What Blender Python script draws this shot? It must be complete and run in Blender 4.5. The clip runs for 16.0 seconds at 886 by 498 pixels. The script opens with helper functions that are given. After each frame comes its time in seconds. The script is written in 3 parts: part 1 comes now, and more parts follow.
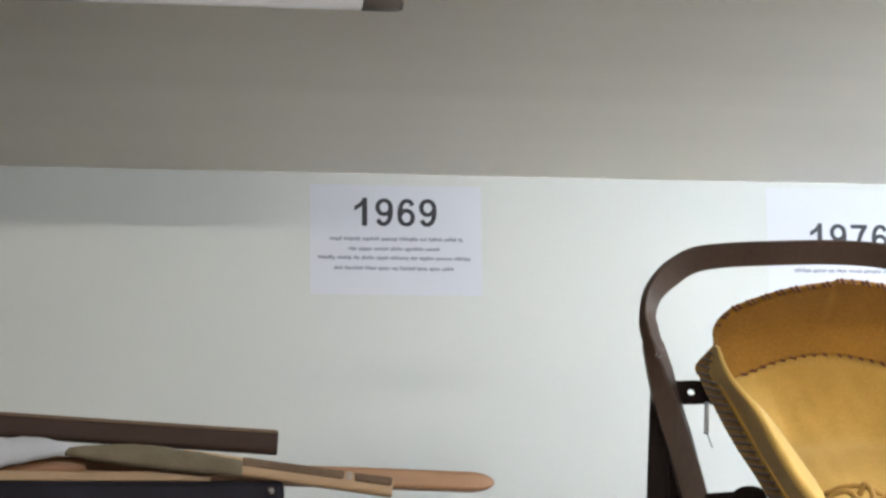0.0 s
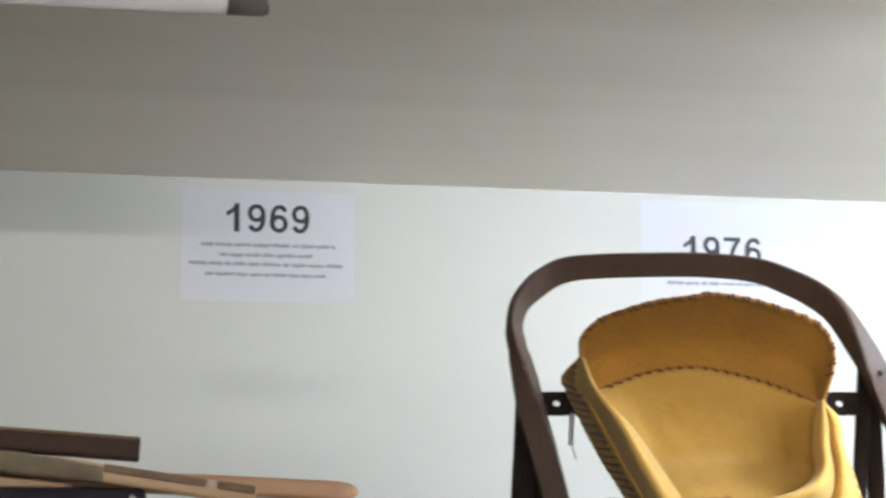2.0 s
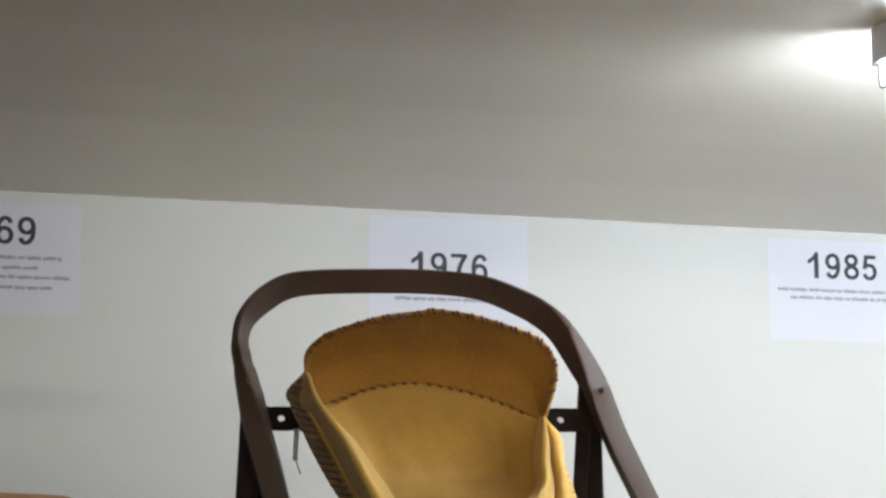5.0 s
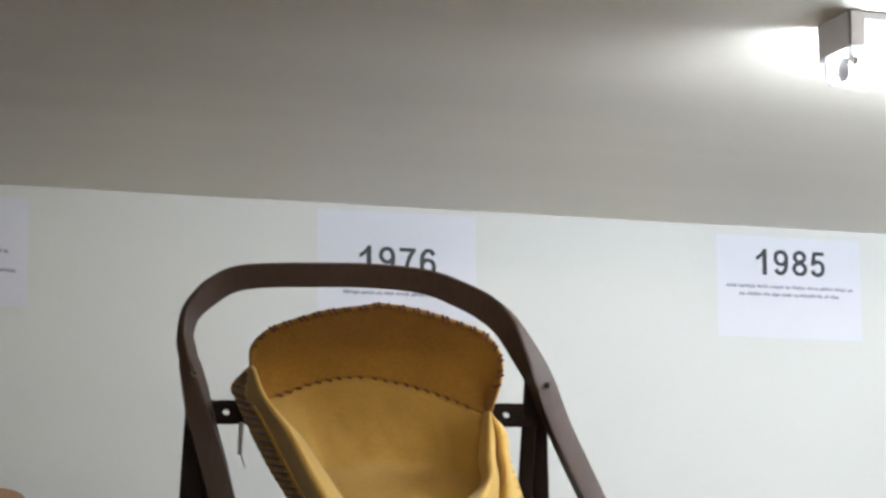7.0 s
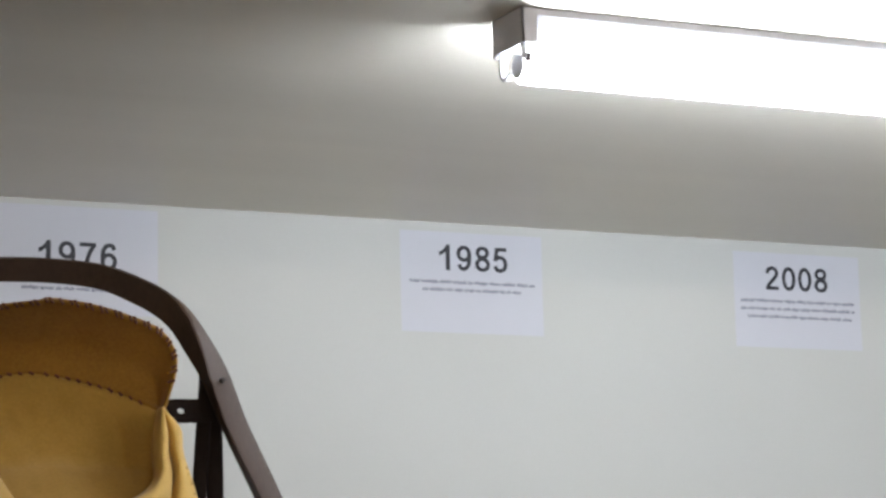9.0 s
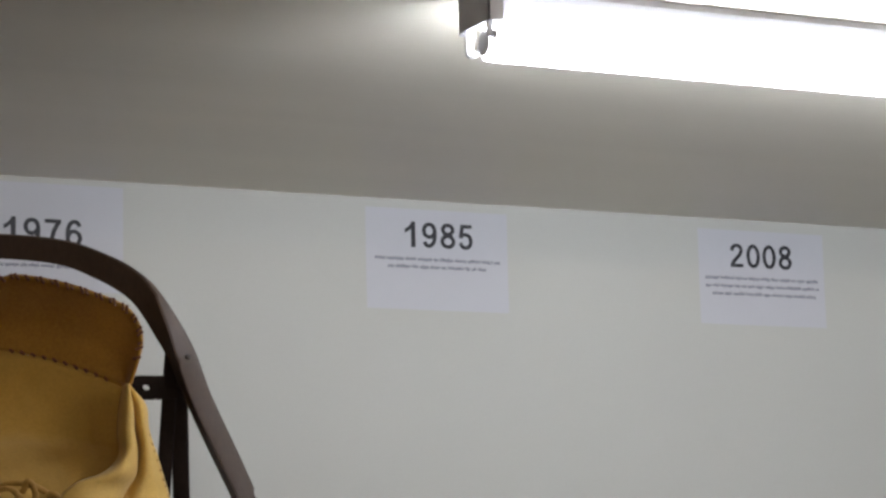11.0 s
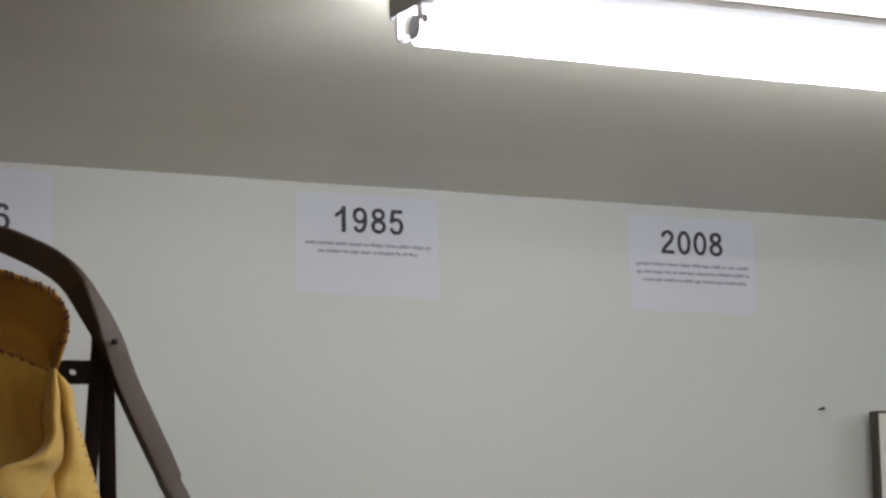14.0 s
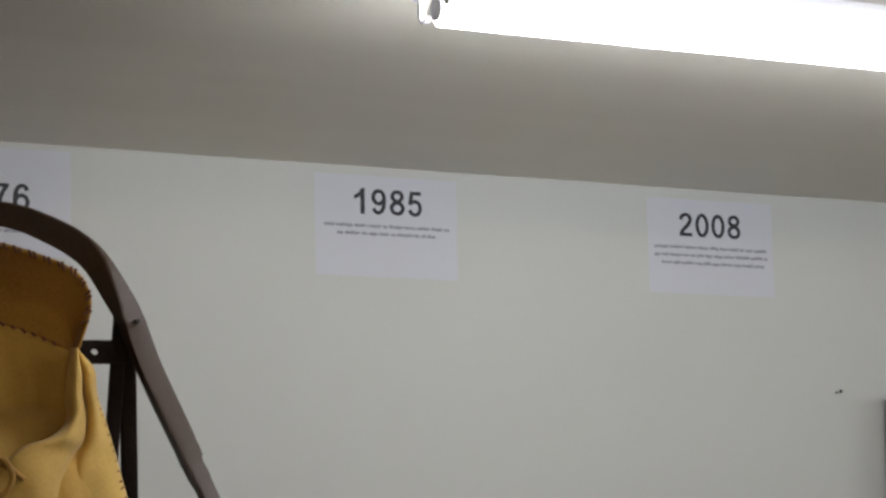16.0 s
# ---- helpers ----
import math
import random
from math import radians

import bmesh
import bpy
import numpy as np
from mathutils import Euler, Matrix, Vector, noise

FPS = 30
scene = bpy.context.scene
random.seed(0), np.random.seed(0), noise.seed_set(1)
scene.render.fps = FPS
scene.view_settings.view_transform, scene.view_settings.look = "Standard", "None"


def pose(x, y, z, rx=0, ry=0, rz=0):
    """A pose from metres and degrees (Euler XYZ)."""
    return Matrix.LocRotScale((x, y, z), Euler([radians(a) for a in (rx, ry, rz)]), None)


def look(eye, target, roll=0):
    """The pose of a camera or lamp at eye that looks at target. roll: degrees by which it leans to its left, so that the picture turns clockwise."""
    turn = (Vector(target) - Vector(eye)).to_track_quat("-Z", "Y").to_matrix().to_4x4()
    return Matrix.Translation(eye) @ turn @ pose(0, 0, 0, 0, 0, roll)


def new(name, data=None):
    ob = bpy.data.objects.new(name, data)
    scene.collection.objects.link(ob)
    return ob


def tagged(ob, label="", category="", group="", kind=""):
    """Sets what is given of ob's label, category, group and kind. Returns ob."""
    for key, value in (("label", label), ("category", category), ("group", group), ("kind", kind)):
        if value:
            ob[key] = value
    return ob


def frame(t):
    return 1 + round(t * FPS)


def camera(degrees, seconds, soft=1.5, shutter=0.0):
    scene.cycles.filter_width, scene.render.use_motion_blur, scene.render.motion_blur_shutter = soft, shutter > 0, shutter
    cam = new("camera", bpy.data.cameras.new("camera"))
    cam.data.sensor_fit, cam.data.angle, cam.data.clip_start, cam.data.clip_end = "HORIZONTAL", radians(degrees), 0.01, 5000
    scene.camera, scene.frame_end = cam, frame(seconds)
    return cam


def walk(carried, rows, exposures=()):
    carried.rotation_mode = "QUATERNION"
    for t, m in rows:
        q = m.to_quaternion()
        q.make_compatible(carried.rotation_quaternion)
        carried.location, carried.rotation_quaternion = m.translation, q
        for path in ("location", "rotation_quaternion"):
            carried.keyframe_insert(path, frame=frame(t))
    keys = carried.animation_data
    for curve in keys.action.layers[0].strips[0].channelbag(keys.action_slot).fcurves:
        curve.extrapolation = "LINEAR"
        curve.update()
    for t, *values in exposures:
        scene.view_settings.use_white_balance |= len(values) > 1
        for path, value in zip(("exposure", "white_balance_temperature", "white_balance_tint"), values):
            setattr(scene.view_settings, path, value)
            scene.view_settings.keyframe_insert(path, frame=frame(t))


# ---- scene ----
cam = camera(19.628, 16.0, soft=2.7, shutter=0.35)

# seconds, eye x, y, z, yaw to the left, pitch up, roll
PATH = [
    (0, -0.0502, -3.1282, 1.6852, -9.05, 9.308, -0.536), (0.5, -0.0512, -3.1252, 1.6899, -9.056, 9.248, -0.566),
    (1, -0.03, -3.1247, 1.6834, -9.056, 9.455, -0.275), (1.5, -0.0362, -3.1275, 1.6857, -9.624, 9.446, -0.284),
    (2, -0.0229, -3.1177, 1.6888, -11.48, 9.449, -0.125), (2.5, -0.0247, -3.127, 1.691, -14.43, 9.081, -0.527),
    (3, -0.0158, -3.1313, 1.6902, -16.811, 9.632, -0.771), (3.5, -0.0242, -3.1329, 1.6939, -17.582, 9.526, -0.852),
    (3.7, -0.0193, -3.1237, 1.6913, -17.656, 9.553, -0.654), (6, -0.0178, -3.1317, 1.6933, -17.529, 9.713, -0.426),
    (6.5, -0.0161, -3.1293, 1.6945, -18.262, 9.562, -0.382), (7, -0.0099, -3.1264, 1.6926, -18.552, 9.527, -0.275),
    (7.5, 0.0034, -3.1166, 1.6913, -21.162, 9.188, -0.232), (8, 0.0126, -3.1232, 1.6892, -23.135, 9.118, -0.834),
    (8.5, 0.0191, -3.1186, 1.6905, -24.252, 8.853, -0.992), (9, 0.0202, -3.1266, 1.692, -25.247, 9.366, -1.247),
    (9.2, 0.0204, -3.1331, 1.6903, -25.489, 9.199, -1.267), (11.3, 0.018, -3.1284, 1.6914, -26.038, 8.683, -1.267),
    (11.5, 0.0219, -3.1295, 1.6901, -25.975, 8.545, -1.209), (12, 0.0239, -3.1269, 1.6837, -26.066, 8.555, -1.329),
    (12.5, 0.025, -3.1295, 1.6877, -26.17, 8.197, -1.2), (13, 0.0235, -3.1091, 1.6893, -26.852, 8.349, -1.158),
    (13.5, 0.0236, -3.1123, 1.6911, -27.022, 8.382, -1.291), (14, 0.0261, -3.12, 1.6932, -27.543, 8.469, -1.26),
    (14.5, 0.0211, -3.1239, 1.6879, -26.876, 8.405, -1.293), (15, 0.0192, -3.1348, 1.6878, -26.697, 8.439, -1.188),
    (15.5, 0.0161, -3.1246, 1.6918, -26.92, 8.288, -0.957), (16, 0.0172, -3.1198, 1.6897, -27.247, 8.12, -1.073),
]


def aimed(x, y, z, yaw, pitch, roll):
    a, b = radians(yaw), radians(pitch)
    return look((x, y, z), (x - math.sin(a) * math.cos(b), y + math.cos(a) * math.cos(b), z + math.sin(b)), roll)


walk(cam, [(row[0], aimed(*row[1:])) for row in PATH],
     exposures=[(0.0, 0.47, 6500, 10), (2.0, 0.42, 6550, 11), (3.5, -0.07, 6750, 12), (6.0, -0.34, 6780, 13), (7.0, -0.38, 6780, 13), (8.5, -0.75, 6830, 14),
                (9.2, -0.99, 6850, 15), (11.3, -1.43, 7120, 16), (12.5, -1.51, 7230, 15), (16.0, -1.49, 7230, 15)])

# ---- light: closed room, lit by its fluorescent tubes ----
world = bpy.data.worlds.new("world")
world.use_nodes = True
world.node_tree.nodes["Background"].inputs[0].default_value = (0.02, 0.02, 0.02, 1)
scene.world = world
TUBE_RIGHT, TUBE_BACK = 170.0, 160.0

CEIL = 2.2987          # height of the ceiling
LEDGE = 1.25          # top of the display cabinet


# ---- materials ----
def material(name, colour, rough=0.6, metal=0.0, vary=0.12, scale=8.0, bump=0.1, fine=180.0, stain=0.0, stretch=(1, 1, 1), spec=0.5, coat=0.0, sheen=0.0):
    m = bpy.data.materials.new(name)
    m.use_nodes = True
    t = m.node_tree
    n, link = t.nodes, t.links
    b = n["Principled BSDF"]
    tc, mp = n.new("ShaderNodeTexCoord"), n.new("ShaderNodeMapping")
    mp.inputs["Scale"].default_value = stretch
    link.new(tc.outputs["Object"], mp.inputs["Vector"])
    big, small = n.new("ShaderNodeTexNoise"), n.new("ShaderNodeTexNoise")
    big.inputs["Scale"].default_value, big.inputs["Detail"].default_value = scale, 5
    small.inputs["Scale"].default_value, small.inputs["Detail"].default_value = fine, 3
    for k in (big, small):
        link.new(mp.outputs[0], k.inputs["Vector"])
    mix = n.new("ShaderNodeMix")
    mix.data_type = "FLOAT"
    mix.inputs[0].default_value = 0.35
    link.new(big.outputs["Fac"], mix.inputs[2])
    link.new(small.outputs["Fac"], mix.inputs[3])
    ramp = n.new("ShaderNodeValToRGB")
    lo, hi = [c * (1 - vary) for c in colour], [min(1, c * (1 + vary)) for c in colour]
    ramp.color_ramp.elements[0].position, ramp.color_ramp.elements[1].position = 0.32, 0.68
    ramp.color_ramp.elements[0].color, ramp.color_ramp.elements[1].color = (*lo, 1), (*hi, 1)
    link.new(mix.outputs[0], ramp.inputs[0])
    out = ramp.outputs[0]
    if stain:
        st = n.new("ShaderNodeTexNoise")
        st.inputs["Scale"].default_value, st.inputs["Detail"].default_value = scale * 0.4, 6
        link.new(mp.outputs[0], st.inputs["Vector"])
        r2 = n.new("ShaderNodeValToRGB")
        r2.color_ramp.elements[0].position, r2.color_ramp.elements[1].position = 0.5, 0.75
        r2.color_ramp.elements[0].color, r2.color_ramp.elements[1].color = (1, 1, 1, 1), (1 - stain, 1 - stain, 1 - stain * 1.1, 1)
        link.new(st.outputs["Fac"], r2.inputs[0])
        mul = n.new("ShaderNodeMix")
        mul.data_type, mul.blend_type = "RGBA", "MULTIPLY"
        mul.inputs[0].default_value = 1.0
        link.new(out, mul.inputs[6])
        link.new(r2.outputs[0], mul.inputs[7])
        out = mul.outputs[2]
    link.new(out, b.inputs["Base Color"])
    b.inputs["Roughness"].default_value, b.inputs["Metallic"].default_value = rough, metal
    b.inputs["Specular IOR Level"].default_value = spec
    b.inputs["Coat Weight"].default_value = coat
    b.inputs["Sheen Weight"].default_value = sheen
    if bump:
        bp = n.new("ShaderNodeBump")
        bp.inputs["Strength"].default_value, bp.inputs["Distance"].default_value = bump, 0.002
        link.new(mix.outputs[0], bp.inputs["Height"])
        link.new(bp.outputs[0], b.inputs["Normal"])
    return m


def glowing(name, colour, strength):
    m = bpy.data.materials.new(name)
    m.use_nodes = True
    b = m.node_tree.nodes["Principled BSDF"]
    b.inputs["Base Color"].default_value = (0.85, 0.85, 0.85, 1)
    b.inputs["Emission Color"].default_value, b.inputs["Emission Strength"].default_value = (*colour, 1), strength
    return m


# Unseen walls and floor are kept dark to cut bounce onto the ceiling.
DARK_WALL = material("dark_unseen_wall", (0.09, 0.058, 0.036), 0.5, vary=0.2, scale=6, bump=0.1, stain=0.2, stretch=(1, 1, 0.12))
WALL = material("wall_paint", (0.500, 0.505, 0.478), 0.6, vary=0.025, scale=2.5, bump=0.06, fine=220, stain=0.03)
CEILING = material("ceiling_paint", (0.85, 0.808, 0.715), 0.42, vary=0.03, scale=1.6, bump=0.10, fine=150, stain=0.10, stretch=(0.5, 4, 1))
FLOOR = material("floor_vinyl", (0.06, 0.052, 0.044), 0.4, vary=0.15, scale=5, bump=0.05, stain=0.15)
PAPER = material("paper", (0.523, 0.530, 0.572), 0.75, vary=0.015, scale=20, bump=0.03, fine=400)
INK = material("black_ink", (0.016, 0.016, 0.022), 0.6, vary=0.1, bump=0)
GREY_INK = material("grey_ink", (0.20, 0.20, 0.25), 0.7, vary=0.1, scale=60, bump=0)
ENAMEL = material("white_enamel", (0.86, 0.87, 0.93), 0.35, vary=0.03, scale=12, bump=0.03, stain=0.05)
HOLDER = material("holder_plastic", (0.82, 0.82, 0.84), 0.45, vary=0.04, scale=30, bump=0.02)
CAP_DARK = material("dark_end_cap", (0.14, 0.12, 0.11), 0.5, vary=0.15, scale=30, bump=0.05)
TUBE_A = glowing("tube_glow_bright", (0.79, 0.895, 1.0), TUBE_RIGHT)
TUBE_B = glowing("tube_glow", (1.0, 0.96, 0.88), TUBE_BACK)
TUBE_OFF = material("unlit_tube", (0.82, 0.82, 0.86), 0.25, vary=0.02, scale=10, bump=0)
BROWN = material("brown_stained_frame", (0.056, 0.034, 0.024), 0.50, spec=0.28, vary=0.25, scale=14, bump=0.2, fine=260, stain=0.3, stretch=(1, 1, 0.3))
DARK_IRON = material("dark_iron", (0.018, 0.012, 0.0105), 0.65, metal=0.0, spec=0.06, vary=0.25, scale=25, bump=0.15, stain=0.2)
SCREW = material("dull_screw", (0.03, 0.025, 0.022), 0.4, metal=0.7, vary=0.2, bump=0.05)
BUCKSKIN = material("buckskin", (0.465, 0.280, 0.068), 0.85, vary=0.16, scale=12, bump=0.2, fine=320, stain=0.2, sheen=0.15, spec=0.2)
# Buckskin darkened for the shade that falls on the overhanging hood.
SHADED_HIDE = material("shaded_buckskin", (0.325, 0.160, 0.029), 0.85, vary=0.28, scale=8, bump=0.2, fine=320, stain=0.2, sheen=0.15, spec=0.2)
# Lighter copy of the buckskin: lamp light on the side wraps is in its colour.
LIT_HIDE = material("lit_buckskin", (0.575, 0.368, 0.100), 0.8, vary=0.16, scale=12, bump=0.3, fine=320, stain=0.15, sheen=0.15, spec=0.25)
THREAD = material("dark_sinew", (0.14, 0.050, 0.020), 0.7, vary=0.3, scale=60, bump=0.1)
LACE = material("hide_lace", (0.42, 0.235, 0.055), 0.8, vary=0.25, scale=50, bump=0.3)
RIM = material("worn_hide_rim", (0.21, 0.12, 0.048), 0.85, vary=0.3, scale=50, bump=0.4, fine=400, stain=0.3)
WHIP = material("grey_whip_thread", (0.13, 0.105, 0.085), 0.8, vary=0.35, scale=70, bump=0.2)
WHITE_CLOTH = material("white_cloth", (0.45, 0.46, 0.50), 0.85, vary=0.06, scale=25, bump=0.25, fine=300, stain=0.08)
CORD = material("grey_cord", (0.35, 0.36, 0.37), 0.8, vary=0.2, scale=80, bump=0.2)
WOOD_MID = material("brown_strip", (0.15, 0.10, 0.065), 0.6, vary=0.2, scale=30, bump=0.1, spec=0.2)
PALE_BAND = material("pale_band", (0.42, 0.36, 0.32), 0.6, vary=0.1, scale=40, bump=0.05)
WOOD_DARK = material("dark_walnut", (0.044, 0.026, 0.020), 0.6, spec=0.15, vary=0.22, scale=18, bump=0.15, stain=0.2, stretch=(0.15, 1, 1))
WOOD_TAN = material("tan_wood", (0.31, 0.165, 0.085), 0.5, vary=0.2, scale=22, bump=0.15, stain=0.2, stretch=(0.12, 1, 1))
WOOD_PALE = material("pale_wood", (0.40, 0.265, 0.150), 0.55, vary=0.18, scale=22, bump=0.15, stain=0.2, stretch=(0.12, 1, 1))
WOOD_RED = material("reddish_wood", (0.24, 0.10, 0.036), 0.5, vary=0.2, scale=22, bump=0.15, stretch=(0.12, 1, 1))
CANVAS = material("khaki_canvas", (0.15, 0.122, 0.080), 0.9, vary=0.22, scale=30, bump=0.5, fine=500, stain=0.2)
BLACK = material("black_leatherette", (0.012, 0.011, 0.017), 0.7, spec=0.2, vary=0.2, scale=30, bump=0.3, fine=300)
CHROME = material("nickel_stud", (0.6, 0.6, 0.62), 0.25, metal=1.0, vary=0.05, bump=0)
CABINET = material("cabinet_wood", (0.13, 0.078, 0.045), 0.45, vary=0.2, scale=12, bump=0.1, stretch=(0.15, 1, 1))
FRAME_OLD = material("old_frame_wood", (0.055, 0.04, 0.028), 0.55, vary=0.3, scale=20, bump=0.3, stain=0.3, stretch=(1, 1, 0.2))
PRINT = material("aged_print", (0.62, 0.60, 0.55), 0.6, vary=0.15, scale=14, bump=0.02, stain=0.3)


# ---- mesh helpers ----
def part(name, bm, mat, parent=None, label="", smooth=False, thick=0.0, bevel=0.0):
    """Links a bmesh as one mesh object, under a thing or a part."""
    bmesh.ops.recalc_face_normals(bm, faces=bm.faces)
    me = bpy.data.meshes.new(name)
    bm.to_mesh(me)
    bm.free()
    me.materials.append(mat)
    for f in me.polygons:
        f.use_smooth = smooth
    ob = new(name, me)
    if thick:
        mod = ob.modifiers.new("thickness", "SOLIDIFY")
        mod.thickness, mod.offset = thick, 0.0
    if bevel:
        mod = ob.modifiers.new("edges", "BEVEL")
        mod.width, mod.segments, mod.limit_method = bevel, 2, "ANGLE"
    if parent:
        ob.parent = parent
        ob.matrix_parent_inverse = parent.matrix_basis.inverted()
    if label:
        tagged(ob, label)
    return ob


def thing(name, place, label, category, group=""):
    ob = new(name)
    ob.empty_display_size = 0.05
    ob.matrix_basis = Matrix.Translation(place)
    return tagged(ob, label, category, group)


def box(bm, lo, hi, m=None):
    c = [(lo[k] + hi[k]) / 2 for k in range(3)]
    d = [abs(hi[k] - lo[k]) for k in range(3)]
    mm = Matrix.Translation(c) @ Matrix.Diagonal((*d, 1))
    return bmesh.ops.create_cube(bm, size=1.0, matrix=(m @ mm) if m else mm)["verts"]


def boxed(lo, hi, m=None):
    bm = bmesh.new()
    box(bm, lo, hi, m)
    return bm


def rod(bm, a, b, r, seg=16, r2=None):
    a, b = Vector(a), Vector(b)
    q = (b - a).to_track_quat("Z", "Y").to_matrix().to_4x4()
    bmesh.ops.create_cone(bm, cap_ends=True, segments=seg, radius1=r, radius2=r if r2 is None else r2, depth=(b - a).length,
                          matrix=Matrix.Translation((a + b) / 2) @ q)


def spline(pts, n):
    """n + 1 points of a smooth curve through pts, evenly along its length."""
    p = [Vector(v) for v in pts]
    p = [2 * p[0] - p[1]] + p + [2 * p[-1] - p[-2]]
    fine = []
    for k in range(1, len(p) - 2):
        a, b, c, d = p[k - 1:k + 3]
        for j in range(12):
            t = j / 12
            fine.append(0.5 * (2 * b + (c - a) * t + (2 * a - 5 * b + 4 * c - d) * t * t + (3 * b - a - 3 * c + d) * t ** 3))
    fine.append(p[-2])
    far = [0.0]
    for k in range(1, len(fine)):
        far.append(far[-1] + (fine[k] - fine[k - 1]).length)
    out, k = [], 0
    for j in range(n + 1):
        want = far[-1] * j / n
        while k < len(far) - 2 and far[k + 1] < want:
            k += 1
        w = (want - far[k]) / max(far[k + 1] - far[k], 1e-9)
        out.append(fine[k].lerp(fine[k + 1], min(max(w, 0), 1)))
    return out


def sweep(bm, line, section, normal):
    """A bar with the given section (a: in the plane, b: along normal) along a line."""
    normal, rings = Vector(normal).normalized(), []
    for k, p in enumerate(line):
        d = (line[min(k + 1, len(line) - 1)] - line[max(k - 1, 0)]).normalized()
        side = d.cross(normal).normalized()
        up = side.cross(d).normalized()
        rings.append([bm.verts.new(p + side * a + up * b) for a, b in section])
    n = len(section)
    for r, s in zip(rings, rings[1:]):
        for j in range(n):
            bm.faces.new((r[j], r[(j + 1) % n], s[(j + 1) % n], s[j]))
    bm.faces.new(rings[0])
    bm.faces.new(rings[-1][::-1])


def rounded(a, b, r):
    """The section of a bar a wide and b deep, with rounded corners."""
    out = []
    for cx, cy, start in ((a / 2 - r, b / 2 - r, 0), (-a / 2 + r, b / 2 - r, 90), (-a / 2 + r, -b / 2 + r, 180), (a / 2 - r, -b / 2 + r, 270)):
        for k in range(4):
            t = radians(start + 30 * k)
            out.append((cx + r * math.cos(t), cy + r * math.sin(t)))
    return out


def cord(bm, pts, r, n=24, seg=8):
    line = spline([at(*p) for p in pts], n)
    sweep(bm, line, [(r * math.cos(2 * math.pi * k / seg), r * math.sin(2 * math.pi * k / seg)) for k in range(seg)], (0.31, -0.9, 0.27))


def plate_with_hole(bm, c, ax, up, out, wide, high, thick, r):
    """A rectangular plate round a bored hole."""
    rows = []
    for depth in (thick / 2, -thick / 2):
        inner, outer = [], []
        for k in range(24):
            t = 2 * math.pi * k / 24
            x, y = math.cos(t), math.sin(t)
            grow = min(wide / 2 / max(abs(x), 1e-6), high / 2 / max(abs(y), 1e-6))
            inner.append(bm.verts.new(c + ax * x * r + up * y * r + out * depth))
            outer.append(bm.verts.new(c + ax * x * grow + up * y * grow + out * depth))
        rows.append((inner, outer))
    (i0, o0), (i1, o1) = rows
    for k in range(24):
        j = (k + 1) % 24
        bm.faces.new((i0[k], i0[j], o0[j], o0[k]))
        bm.faces.new((i1[k], o1[k], o1[j], i1[j]))
        bm.faces.new((i0[k], i1[k], i1[j], i0[j]))
        bm.faces.new((o0[k], o0[j], o1[j], o1[k]))


def loft(a, b, n, m, lift):
    """A sheet between two lines of n + 1 points, m + 1 across; lift(s, t) moves it by a vector."""
    bm, rows = bmesh.new(), []
    for k in range(n + 1):
        row = []
        for j in range(m + 1):
            t = j / m
            row.append(bm.verts.new(a[k].lerp(b[k], t) + lift(k / n, t)))
        rows.append(row)
    for r, s in zip(rows, rows[1:]):
        for j in range(m):
            bm.faces.new((r[j], r[j + 1], s[j + 1], s[j]))
    return bm


# ---- the room ----
X0, X1, Y0 = -4.2, 4.6, -5.2


def setting(name, lo, hi, mat, label):
    return tagged(part(name, boxed(lo, hi), mat), label, kind="structure")


setting("floor", (X0, Y0, -0.1), (X1, 0, 0), FLOOR, "worn brown vinyl floor of a small display room")
setting("ceiling", (X0, Y0, CEIL), (X1, 0, CEIL + 0.1), CEILING, "matt off-white painted ceiling with faint stains")
setting("wall_north", (X0, 0, -0.1), (X1, 0.15, CEIL + 0.1), WALL, "pale green-white painted wall above the display")
setting("wall_south", (X0, Y0 - 0.15, -0.1), (X1, Y0, CEIL + 0.1), DARK_WALL, "unseen dark brown wall behind the viewer, added to limit bounced light")
setting("wall_west", (X0 - 0.15, Y0 - 0.15, -0.1), (X0, 0.15, CEIL + 0.1), DARK_WALL, "unseen dark brown end wall, added to limit bounced light")
setting("wall_east", (X1, Y0 - 0.15, -0.1), (X1 + 0.15, 0.15, CEIL + 0.1), DARK_WALL, "unseen dark brown end wall, added to limit bounced light")


